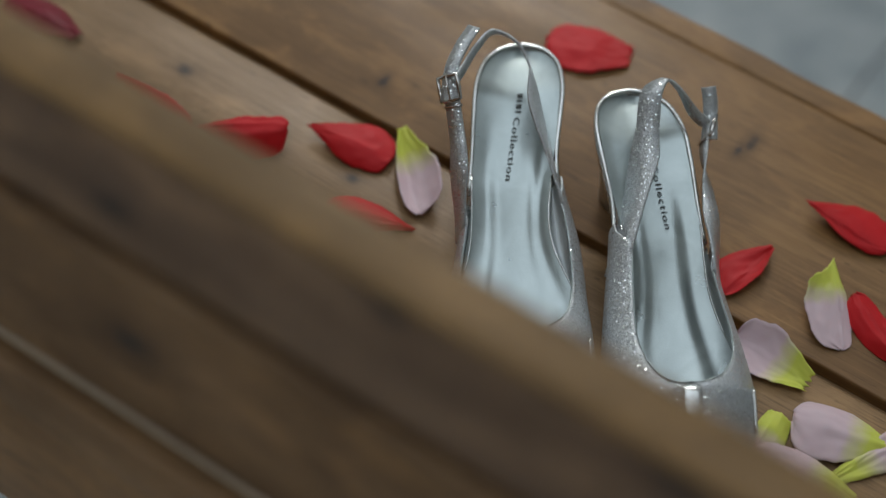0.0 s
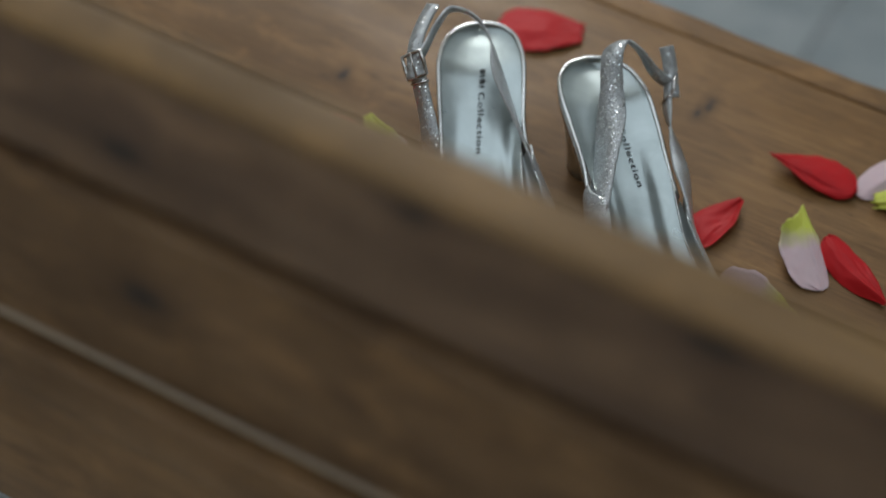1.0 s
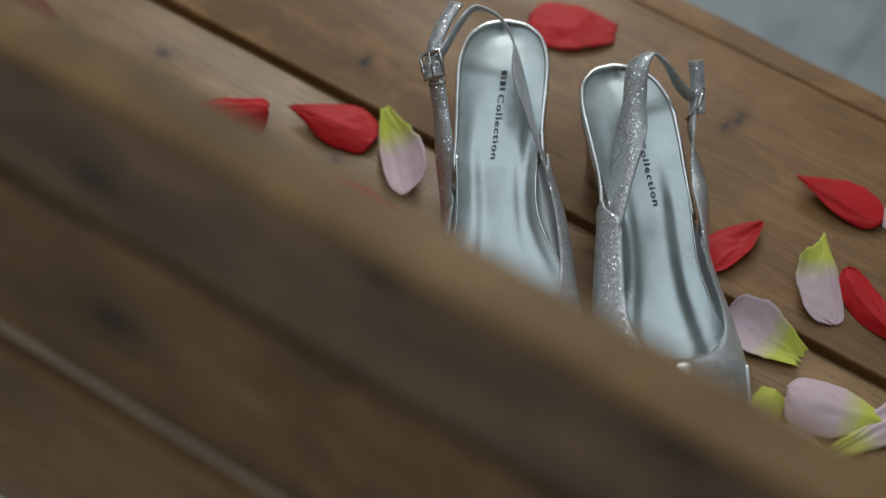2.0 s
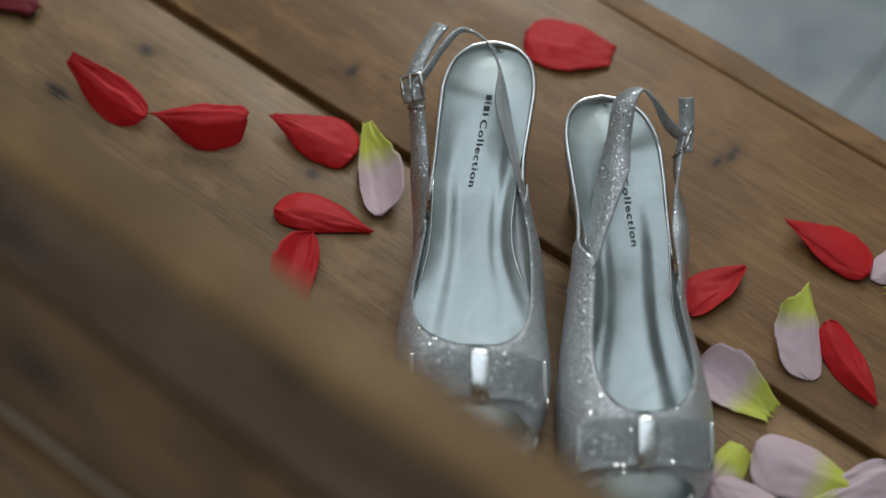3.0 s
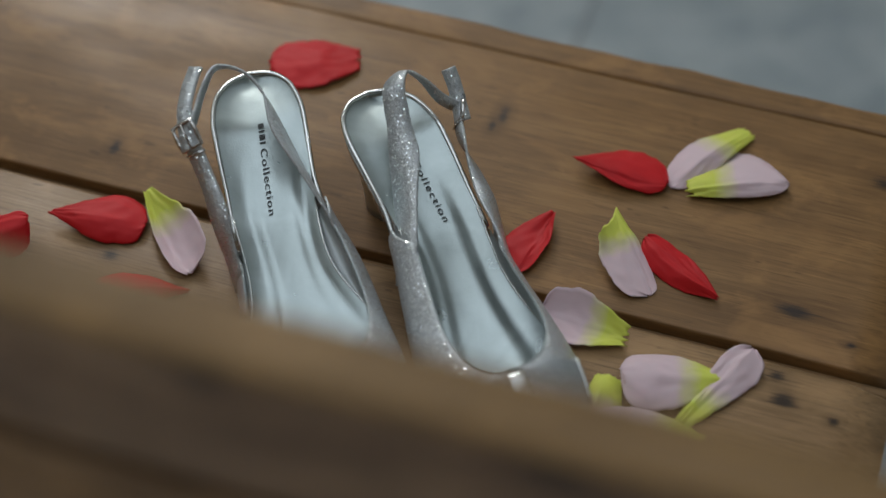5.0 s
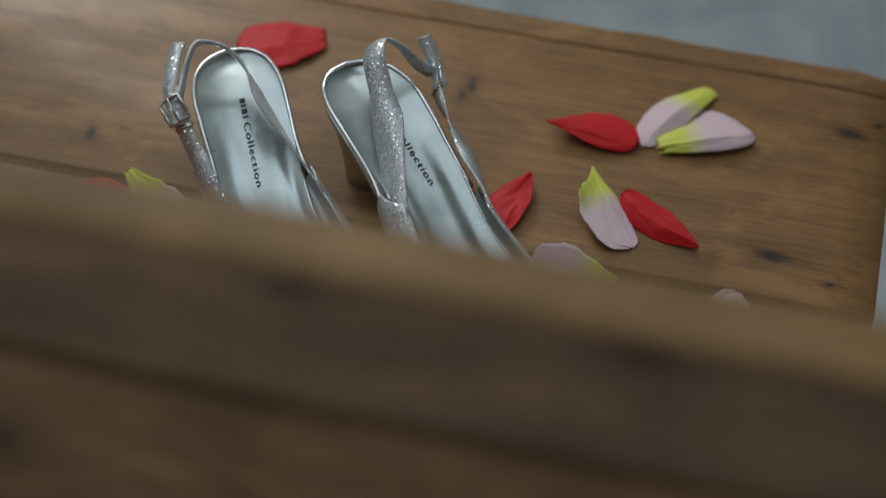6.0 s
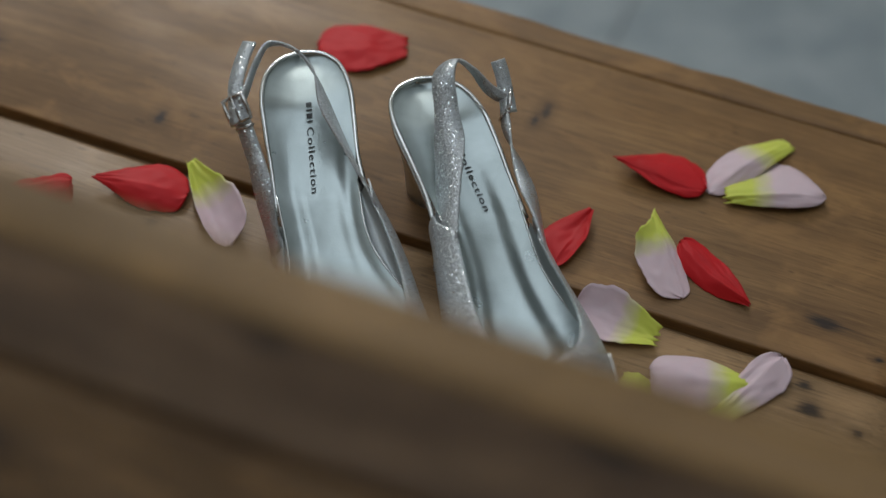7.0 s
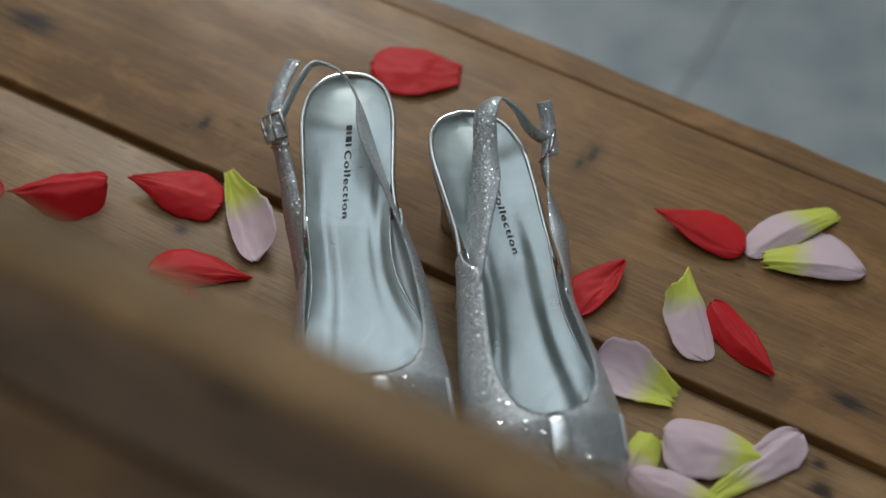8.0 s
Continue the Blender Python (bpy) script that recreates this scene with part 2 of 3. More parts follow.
def tile_glaze():
    m, t, p = material("floor_tile")
    co = t.nodes.new("ShaderNodeTexCoord").outputs["Object"]
    info = t.nodes.new("ShaderNodeObjectInfo")
    add = t.nodes.new("ShaderNodeVectorMath")
    t.links.new(co, add.inputs[0]), t.links.new(info.outputs["Location"], add.inputs[1])
    big = node(t, "ShaderNodeTexNoise", Scale=13.0, Detail=5.0, Roughness=0.6, Distortion=0.5)
    fine = node(t, "ShaderNodeTexNoise", Scale=60.0, Detail=4.0)
    t.links.new(add.outputs[0], big.inputs["Vector"]), t.links.new(add.outputs[0], fine.inputs["Vector"])
    col = blend(t, ramp(t, big.outputs["Fac"], (0.36, 0.0), (0.64, 1.0)), (0.28, 0.32, 0.335), (0.42, 0.455, 0.46))
    col = blend(t, ramp(t, fine.outputs["Fac"], (0.5, 0.0), (0.75, 0.35)), col, (0.20, 0.23, 0.24))
    t.links.new(col, p.inputs["Base Color"])
    p.inputs["Roughness"].default_value = 0.35
    t.links.new(bump(t, fine.outputs["Fac"], 0.2, 0.0004), p.inputs["Normal"])
    return m


TILE = tile_glaze()
GROUT = plain("grout", (0.36, 0.36, 0.36), 0.8)
PLASTER = plain("plaster", (0.72, 0.72, 0.70), 0.8, 0.0, 0.001, 20.0)


# ---- building helpers ----
def finish(name, bm, mat, parent=None, label="", smooth=True):
    me = bpy.data.meshes.new(name)
    bmesh.ops.recalc_face_normals(bm, faces=bm.faces)
    bm.to_mesh(me)
    bm.free()
    if smooth:
        me.polygons.foreach_set("use_smooth", [True] * len(me.polygons))
    for x in (mat if isinstance(mat, (list, tuple)) else [mat]):
        me.materials.append(x)
    ob = new(name, me)
    ob.parent = parent
    if label:
        ob["label"] = label
    return ob


def part(name, bm, mat, parent, label="", smooth=True):
    return finish(name, bm, mat, parent, label, smooth)


def box(x0, x1, y0, y1, z0, z1, bevel=0.0):
    bm = bmesh.new()
    bmesh.ops.create_cube(bm, size=1.0)
    bmesh.ops.scale(bm, vec=(x1 - x0, y1 - y0, z1 - z0), verts=bm.verts)
    bmesh.ops.translate(bm, vec=((x0 + x1) / 2, (y0 + y1) / 2, (z0 + z1) / 2), verts=bm.verts)
    if bevel:
        bmesh.ops.bevel(bm, geom=bm.edges[:], offset=bevel, segments=2, affect="EDGES")
    return bm


def grid(rows, closed_rows=False, closed_cols=False):
    """A quad mesh through rows of points."""
    bm = bmesh.new()
    v = [[bm.verts.new(q) for q in row] for row in rows]
    nr, nc = len(rows), len(rows[0])
    for i in range(nr if closed_rows else nr - 1):
        for j in range(nc if closed_cols else nc - 1):
            bm.faces.new((v[i][j], v[i][(j + 1) % nc], v[(i + 1) % nr][(j + 1) % nc], v[(i + 1) % nr][j]))
    return bm, v


def plank(x0, x1, y0, y1, z0, z1, round_=0.003, wobble=0.0012, seed=0.0):
    """A board along x with eased, slightly uneven edges."""
    n, rows = 60, []
    cy, cz, hy, hz = (y0 + y1) / 2, (z0 + z1) / 2, (y1 - y0) / 2, (z1 - z0) / 2
    ring = []
    for sy, sz, a0 in ((1, 1, 0), (-1, 1, 90), (-1, -1, 180), (1, -1, 270)):
        for k in range(4):
            a = radians(a0 + 30 * k)
            ring.append((sy * (hy - round_) + round_ * math.cos(a), sz * (hz - round_) + round_ * math.sin(a)))
    for i in range(n + 1):
        x = x0 + (x1 - x0) * i / n
        end = min(i, n - i)
        shrink = round_ if end == 0 else 0.0
        row = []
        for y, z in ring:
            w = wobble * noise.noise((x * 9.0, seed + (3.0 if y > 0 else 7.0), 0.0)) + 0.5 * wobble * noise.noise((x * 40.0, seed + (5.0 if y > 0 else 9.0), z * 30))
            row.append((x, cy + y + w - shrink * (1 if y > 0 else -1), cz + z - shrink * (1 if z > 0 else -1)))
        rows.append(row)
    bm, v = grid(rows, closed_cols=True)
    bm.faces.new(v[0])
    bm.faces.new(list(reversed(v[-1])))
    return bm


def lerp_table(table, u):
    """Smooth interpolation through (u, value) rows."""
    if u <= table[0][0]:
        return table[0][1]
    for (a, p), (b, q) in zip(table, table[1:]):
        if u <= b:
            i = table.index((a, p))
            m0 = (q - table[i - 1][1]) / (b - table[i - 1][0]) if i else (q - p) / (b - a)
            m1 = (table[i + 2][1] - p) / (table[i + 2][0] - a) if i + 2 < len(table) else (q - p) / (b - a)
            s = (u - a) / (b - a)
            d = b - a
            return (2 * s**3 - 3 * s**2 + 1) * p + (s**3 - 2 * s**2 + s) * d * m0 + (3 * s**2 - 2 * s**3) * q + (s**3 - s**2) * d * m1
    return table[-1][1]


def spline(points, per=10):
    """Catmull-Rom through 3D points."""
    p = [Vector(q) for q in points]
    p = [2 * p[0] - p[1]] + p + [2 * p[-1] - p[-2]]
    out = []
    for a, b, c, d in zip(p, p[1:], p[2:], p[3:]):
        for k in range(per):
            s = k / per
            out.append(0.5 * (2 * b + (c - a) * s + (2 * a - 5 * b + 4 * c - d) * s**2 + (3 * b - a - 3 * c + d) * s**3))
    return out + [p[-2]]


def tube(path, r, sides=8, closed=False):
    rows = []
    for i, q in enumerate(path):
        a = path[i - 1] if i or closed else q
        b = path[(i + 1) % len(path)] if i + 1 < len(path) or closed else q
        d = (Vector(b) - Vector(a)).normalized()
        s = d.cross(Vector((0, 0, 1)))
        s = s.normalized() if s.length > 1e-4 else Vector((1, 0, 0))
        n = s.cross(d)
        rows.append([Vector(q) + r * (math.cos(k * math.tau / sides) * s + math.sin(k * math.tau / sides) * n) for k in range(sides)])
    bm, v = grid(rows, closed_rows=closed, closed_cols=True)
    if not closed:
        bm.faces.new(v[0]), bm.faces.new(list(reversed(v[-1])))
    return bm


# ---- setting ----
def structure(name, bm, mat, label):
    return tagged(finish(name, bm, mat, smooth=False), label, "", "", "structure")


# Walls and ceiling are assumed, out of view, for bounced light and reflections.
floor = structure("floor", box(-ROOM_X, ROOM_X, ROOM_Y0, ROOM_Y1, -0.12, -0.004), GROUT, "grey grout bed under pale floor tiles")
structure("wall_east", box(ROOM_X, ROOM_X + 0.12, ROOM_Y0 - 0.12, ROOM_Y1 + 0.12, -0.12, ROOM_H + 0.1), PLASTER, "assumed pale plaster wall, out of view")
structure("wall_west", box(-ROOM_X - 0.12, -ROOM_X, ROOM_Y0 - 0.12, ROOM_Y1 + 0.12, -0.12, ROOM_H + 0.1), PLASTER, "assumed pale plaster wall, out of view")


def joined(*boxes):
    bm = bmesh.new()
    for b in boxes:
        me = bpy.data.meshes.new("tmp")
        b.to_mesh(me)
        b.free()
        bm.from_mesh(me)
        bpy.data.meshes.remove(me)
    return bm


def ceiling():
    """The assumed ceiling, out of view, with its wide added rooflight."""
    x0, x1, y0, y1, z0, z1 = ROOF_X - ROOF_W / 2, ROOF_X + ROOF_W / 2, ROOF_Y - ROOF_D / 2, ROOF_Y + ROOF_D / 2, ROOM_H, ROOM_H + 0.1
    structure("ceiling", joined(box(-ROOM_X, x0, ROOM_Y0, ROOM_Y1, z0, z1), box(x1, ROOM_X, ROOM_Y0, ROOM_Y1, z0, z1), box(x0, x1, ROOM_Y0, y0, z0, z1), box(x0, x1, y1, ROOM_Y1, z0, z1)), PLASTER, "assumed white plaster ceiling with an added rooflight")


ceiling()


def wall_north():
    """The assumed wall with the wide opening that lets the daylight in."""
    x0, x1, y0, y1 = WIN_X - WIN_W / 2, WIN_X + WIN_W / 2, ROOM_Y1, ROOM_Y1 + 0.12
    structure("wall_north", joined(box(-ROOM_X, x0, y0, y1, -0.12, ROOM_H + 0.1), box(x1, ROOM_X, y0, y1, -0.12, ROOM_H + 0.1), box(x0, x1, y0, y1, -0.12, WIN_Z0), box(x0, x1, y0, y1, WIN_Z1, ROOM_H + 0.1)), PLASTER, "assumed pale plaster wall with a wide open window")


wall_north()


def wall_south():
    """The unseen wall behind the camera, with an opening made for the fill light."""
    x0, x1, y0, y1 = FILL_X - FILL_W / 2, FILL_X + FILL_W / 2, ROOM_Y0 - 0.12, ROOM_Y0
    structure("wall_south", joined(box(-ROOM_X, x0, y0, y1, -0.12, ROOM_H + 0.1), box(x1, ROOM_X, y0, y1, -0.12, ROOM_H + 0.1), box(x0, x1, y0, y1, FILL_H, ROOM_H + 0.1), box(x0, x1, y0, y1, -0.12, 0.0)), PLASTER, "unseen pale wall with an opening for the added fill")


wall_south()


# ---- bench ----
SEAT = 0.45


def bench():
    b = new("bench")
    tagged(b, "worn varnished pine plank bench with a boarded backrest", "bench")
    left, right = -1.25, 0.372
    part("seat_plank", plank(left, right, 0.0012, 0.1805, SEAT - 0.022, SEAT, 0.0016, 0.0012, 1.0), WOOD_FRONT, b)
    part("seat_plank", plank(left, right, 0.1815, 0.2020, SEAT - 0.03, SEAT - 0.0005, 0.003, 0.0030, 2.0), WOOD_FRONT, b, "narrow worn pine edge strip")
    part("seat_plank", plank(left, right + 0.002, -0.1228, -0.0052, SEAT - 0.03, SEAT - 0.001, 0.0030, 0.0014, 3.0), WOOD_MIDDLE, b)
    part("seat_plank", plank(left, right + 0.001, -0.3000, -0.1290, SEAT - 0.03, SEAT - 0.0015, 0.003, 0.0014, 5.0), WOOD_REAR, b)
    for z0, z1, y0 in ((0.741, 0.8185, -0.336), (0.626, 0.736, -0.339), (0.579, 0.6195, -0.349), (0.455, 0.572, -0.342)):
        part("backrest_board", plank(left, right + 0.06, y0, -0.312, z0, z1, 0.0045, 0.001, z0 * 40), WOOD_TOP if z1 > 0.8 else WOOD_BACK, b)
    # Top edge a little paler and yellower than the board below it.
    part("top_strip", plank(left, right + 0.061, -0.3368, -0.3112, 0.8130, 0.8191, 0.0042, 0.001, 6.0), WOOD_EDGE, b, "yellowish top edge, paler than the board")
    # Fillers added in the seat gaps so these read brown, not black.
    for y0, y1 in ((-0.0050, 0.0010), (-0.1288, -0.1230)):
        part("tongue", box(left + 0.001, right - 0.002, y0, y1, SEAT - 0.029, SEAT - 0.0085, 0.0004), WOOD_MIDDLE, b, "", False)
    # Pale strip added for the bright lit line between two backrest boards.
    part("edge_strip", plank(left, right + 0.06, -0.3412, -0.3387, 0.6268, 0.6296, 0.0008, 0.0005, 7.0), LIT_EDGE, b, "pale strip standing in for a lit board edge")
    for x in (left + 0.12, right - 0.10):
        for y0, y1 in ((0.11, 0.17), (-0.29, -0.23)):
            part("leg", box(x, x + 0.06, y0, y1, 0, SEAT - 0.03, 0.004), WOOD_BACK, b, "", False)
        part("rail", box(x + 0.01, x + 0.05, -0.23, 0.11, SEAT - 0.10, SEAT - 0.03, 0.003), WOOD_BACK, b, "", False)
    for x in (left + 0.02, right + 0.010):
        part("post", box(x, x + 0.045, -0.3115, -0.301, SEAT - 0.06, 0.80, 0.003), WOOD_BACK, b, "", False)
    return b


bench()


# ---- shoes ----
LEN = 0.2566
HALF = [(0.0, 0.0), (0.002, 0.0095), (0.006, 0.016), (0.014, 0.022), (0.03, 0.0258), (0.05, 0.0258), (0.077, 0.0252), (0.12, 0.0300), (0.16, 0.0372), (0.19, 0.0395), (0.212, 0.0375), (0.230, 0.0318), (0.242, 0.0250), (0.250, 0.0172), (0.2545, 0.0095), (LEN, 0.0)]
RISE = [(0.0, 0.0600), (0.02, 0.0590), (0.04, 0.0560), (0.0875, 0.0375), (0.13, 0.0205), (0.16, 0.0140), (0.20, 0.0120), (LEN, 0.0140)]
MID = [(0.0, 0.0), (0.04, 0.004), (0.077, 0.007), (0.12, 0.0065), (0.19, 0.0058), (0.235, 0.003), (LEN, -0.001)]
half, rise, mid = (functools.partial(lerp_table, t) for t in (HALF, RISE, MID))
STATIONS = [LEN * (0.5 - 0.5 * math.cos(math.pi * k / 76)) for k in range(77)]
# height of the upper over the insole at its crown, and how far round each side reaches towards the crown
CROWN = [(0.07, 0.020), (0.12, 0.026), (0.16, 0.030), (0.20, 0.0300), (0.225, 0.0235), (0.25, 0.0140), (LEN, 0.010)]
crown = functools.partial(lerp_table, CROWN)


def shoe(where, heading, out, strap, tail):
    """A slingback with a peep toe. out: -1 or 1, the side on which its buckle sits."""
    s = tagged(new("slingback_shoe"), "silver glitter slingback shoe with a bow, resting on the bench", "shoe", "pair of shoes")
    s.matrix_world = pose(*where, 0, 0, heading)

    def at(u, v, z):
        return Vector((u, out * v, z))

    # insole, dished, with a padded middle and a turned edge
    def soft(x, a, b):
        x = min(max((x - a) / (b - a), 0.0), 1.0)
        return x * x * (3 - 2 * x)

    def insole_z(u, q):
        cup = 0.0016 * (1 - min(u / 0.20, 1.0)) + 0.0022
        pad = 0.0026 * (1 - soft(abs(q + 0.05), 0.40, 0.72)) * soft(u, 0.05, 0.10) * (1 - soft(u, 0.185, 0.215))
        arch = 0.0050 * soft(-q, 0.30, 1.0) * soft(u, 0.07, 0.11) * (1 - soft(u, 0.15, 0.19))
        ball = -0.0012 * math.exp(-(((u - 0.180) / 0.02) ** 2) - (q / 0.5) ** 2)
        wave = 0.0002 * noise.noise((u * 70, q * 3, 2.0 * out)) + 0.0005 * noise.noise((u * 22, q * 1.6, 5.0))
        return rise(u) + cup * abs(q) ** 2.4 + pad + arch + ball + wave

    def pinch(u, q):
        """The insole draws in at the arch, more on the inner side."""
        return 1 - (0.34 if q < 0 else 0.14) * math.exp(-(((u - (0.118 if q < 0 else 0.125)) / 0.034) ** 2))

    rows = [[at(u, mid(u) + max(half(u), 0.0004) * q * pinch(u, q), insole_z(u, q)) for q in [k / 16 - 1 for k in range(33)]] for u in STATIONS]
    insole = part("insole", grid(rows)[0], SATIN, s, "satin silver insole with dark print")
    for side in (1, -1):
        path = [at(u, mid(u) + side * half(u) * pinch(u, side), insole_z(u, side) + 0.0002) for u in STATIONS if 0.085 < u < 0.185]
        part("insole_edge", tube(path, 0.0007, 6), FOIL, s, "shiny turned insole edge")
    # sole with its arch, under the insole
    rows = []
    for u in STATIONS:
        w, c, top = max(half(u) + 0.0008, 0.0004), mid(u), rise(u) - 0.0006
        low = max(top - 0.009, 0.0) if u < 0.165 else max(0.0, top - 0.009 - 0.004 * (u - 0.165) / 0.03)
        low = 0.0 if 0.175 < u < 0.235 else low
        rows.append([at(u, c + w, top), at(u, c + w * 0.97, low + 0.001), at(u, c + w * 0.9, low), at(u, c - w * 0.9, low), at(u, c - w * 0.97, low + 0.001), at(u, c - w, top)])
    part("sole", grid(rows, closed_cols=True)[0], FOIL, s, "foil-covered silver sole")
    # block heel
    rows = []
    for k in range(9):
        f = k / 8
        row = []
        for j in range(24):
            a = math.tau * j / 24
            row.append(at(0.027 + 0.024 * (0.72 + 0.28 * f**1.6) * math.cos(a) + 0.003 * (1 - f), 0.002 + 0.0235 * (0.7 + 0.3 * f**1.6) * math.sin(a), 0.050 * f))
        rows.append(row)
    bm, v = grid(rows, closed_cols=True)
    bm.faces.new(v[0])
    part("heel", bm, HEEL, s, "silver covered block heel")
    # shiny turned rim round the heel seat
    ring = [u for u in STATIONS if u < 0.098]
    path = [at(u, mid(u) + half(u), rise(u) + 0.0028 * (1 - min(u / 0.12, 1)) + 0.001) for u in reversed(ring)] + [at(u, mid(u) - half(u), rise(u) + 0.0028 * (1 - min(u / 0.12, 1)) + 0.001) for u in ring[1:]]
    part("rim", tube(path, 0.0016, 6), FOIL, s, "shiny silver piping")

    # upper: two walls that rise from the sole's edge and meet over the toes
    BACK = {1: 0.100, -1: 0.088}
    FLARE = {1: 0.0005, -1: 0.0045 if out < 0 else 0.0008}
    REACH = {1: 38 if out < 0 else 46, -1: 49 if out < 0 else 60}

    def over(u, side, a):
        """A point of the upper's shell: a = 0 at the sole's edge, 90 at the crown."""
        swell = soft(u, 0.088, 0.125) * (1 - soft(u, 0.125, 0.17))
        w, c, h = half(u) + 0.0026 + FLARE[side] * swell, mid(u), crown(u)
        bulge = 0.0022 * math.sin(math.radians(min(2 * a, 180)))
        return at(u, c + side * (w * math.cos(radians(a)) ** 0.85 + bulge), rise(u) - 0.005 - 0.7 * FLARE[side] * swell + (h + 0.005 + 0.7 * FLARE[side] * swell) * math.sin(radians(a)) ** 0.9)

    def reach(u, side):
        back = BACK[side]
        full = REACH[side]
        if u < back + 0.02:
            return full * (0.50 + 0.50 * soft(u, back, back + 0.02))
        f = min(max((u - 0.148) / 0.0485, 0.0), 1.0)
        return full + (90 - full) * (1 - math.sqrt(max(0.0, 1 - f**2.1)))

    def fall(u):
        f = min(max((u - 0.2285) / 0.020, 0.0), 1.0)
        return 90 - 66 * math.sqrt(max(0.0, 1 - (1 - f) ** 2)) if f else 90

    for side in (1, -1):
        back = BACK[side]
        us = [back + (0.1965 - back) * math.sin(0.5 * math.pi * k / 34) for k in range(35)] + [0.1965 + (0.2285 - 0.1965) * k / 8 for k in range(1, 9)]
        us += [0.2285 + 0.0001 + (0.2490 - 0.2285) * (k / 16) ** 2 for k in range(17)]
        rows = [[over(u, side, (90 if 0.1965 <= u <= 0.2285 else reach(u, side) if u < 0.1965 else fall(u)) * q / 14) for q in range(15)] for u in us]
        bm, v = grid(rows)
        bmesh.ops.recalc_face_normals(bm, faces=bm.faces)
        bmesh.ops.solidify(bm, geom=bm.faces[:], thickness=0.0012)
        part("upper_side", bm, GLITTER, s)
        # smooth lining on its inner face
        ins = [[q + at(0, -side * 0.0030 * math.cos(radians(min(75, 5.2 * k))), -0.0016 * math.sin(radians(5.2 * k))) for k, q in enumerate(row)][1:-1] for u, row in zip(us, rows) if back + 0.010 < u < 0.222]
        part("lining", grid(ins)[0], CLOTH, s, "smooth silver lining")
        # its foot, curving from the wall to the drawn-in edge of the insole
        foot = []
        for u in (q for q in us if back + 0.004 < q < 0.196):
            a, b = at(u, mid(u) + side * half(u) * pinch(u, side) * 0.99, insole_z(u, side) - 0.0007), over(u, side, 34) + at(0, -side * 0.0026, -0.0010)
            foot.append([a.lerp(b, k / 6) - Vector((0, 0, 0.0030 * math.sin(math.pi * k / 6))) for k in range(7)])
        part("lining_foot", grid(foot)[0], CLOTH, s, "smooth silver lining")
        top = [over(u, side, reach(u, side)) for u in us if back + 0.020 < u < 0.1965] + [over(0.1965, side, 90)]
        part("topline_piping", tube([q + Vector((0, 0, 0.0002)) for q in top], 0.0004, 6), SATIN, s, "thin silver piping")
    # toe cap rim in front of the opening
    path = [at(u, mid(u) + half(u) * 1.0, rise(u) - 0.0008) for u in STATIONS if 0.232 < u < 0.2562] + [at(u, mid(u) - half(u), rise(u) - 0.0008) for u in reversed(STATIONS) if 0.232 < u < 0.2562]
    part("toe_rim", tube(path, 0.0058, 12), FOIL, s, "shiny silver rolled toe edge")

    # bow: a flat band with folded ends and a foil loop
    def bow_at(q, r, lift):
        u = 0.2035 + 0.0240 * r
        v = mid(u) - 0.0005 + 0.0362 * q
        z = rise(0.205) + 0.0362 - 0.0075 * abs(q) ** 2.6 - 0.0080 * max(r, 0.0) ** 1.2 + lift
        return at(u, v, z)
    rows = [[bow_at(k / 12 - 1, r / 6, 0.0015 * (1 - (1 - abs(k / 12 - 1)) ** 4)) for r in range(7)] for k in range(25)]
    bm, v = grid(rows)
    bmesh.ops.solidify(bm, geom=bm.faces[:], thickness=0.0034)
    bow = part("bow", bm, GLITTER, s, "flat glitter bow")
    for q in (-0.96, 0.96):
        part("bow_edge", tube([bow_at(q, r / 6, 0.0022) for r in range(7)], 0.0009, 6), FOIL, bow, "shiny silver piping")
    rows = []
    for k in range(13):
        r = -0.06 + 1.12 * k / 12
        lift = 0.0042 - 0.0036 * abs(2 * k / 12 - 1) ** 5
        rows.append([bow_at(x, r, lift - 0.0003 * abs(x / 0.12) ** 4) for x in (-0.128, -0.120, -0.07, 0.0, 0.07, 0.120, 0.128)])
    bm, v = grid(rows)
    bmesh.ops.recalc_face_normals(bm, faces=bm.faces)
    bmesh.ops.solidify(bm, geom=bm.faces[:], thickness=0.0012)
    part("bow_loop", bm, LINING, bow, "silver foil loop")

    # slingback strap: a ribbon on edge
    def ribbon(points, width0, width1, thick=0.0014, lean=(0.35, 0.35, 0, 1), root=None, tip=(0.0, 0.5, 0.2), slim=0.0):
        """lean: how far its upper edge tips towards the outer side, at its start and at its end, and where it turns."""
        points = [at(*q) for q in points]
        if root:
            points = [(root[0] + root[1]) / 2] + points
        path = spline(points, 12)
        rows, axes = [], []
        for i, q in enumerate(path):
            d = (path[min(i + 1, len(path) - 1)] - path[max(i - 1, 0)]).normalized()
            f = i / (len(path) - 1)
            want = Vector((tip[0] * math.exp(-(((f - tip[1]) / tip[2]) ** 2)), out * (lean[0] + (lean[1] - lean[0]) * soft(f, lean[2], lean[3])), 1))
            up = (want - d * d.dot(want)).normalized()
            w = (width1 + (width0 - width1) * max(0.0, 1 - f / 0.35) ** 1.5) / 2
            if root:
                g = soft(f, 0.05, 0.30)
                edge = root[0] - root[1]
                up = (edge.normalized() * (1 - g) + up * g).normalized()
                w = edge.length / 2 * (1 - g) + (width1 + 0.003 * (1 - f) ** 2) / 2 * g
                w *= 1 - slim * soft(f, 0.50, 0.78)
            n = up.cross(d).normalized()
            axes.append((q, d, up, n))
            rows.append([q + up * w + n * thick / 2, q + up * w - n * thick / 2, q - up * w - n * thick / 2, q - up * w + n * thick / 2])
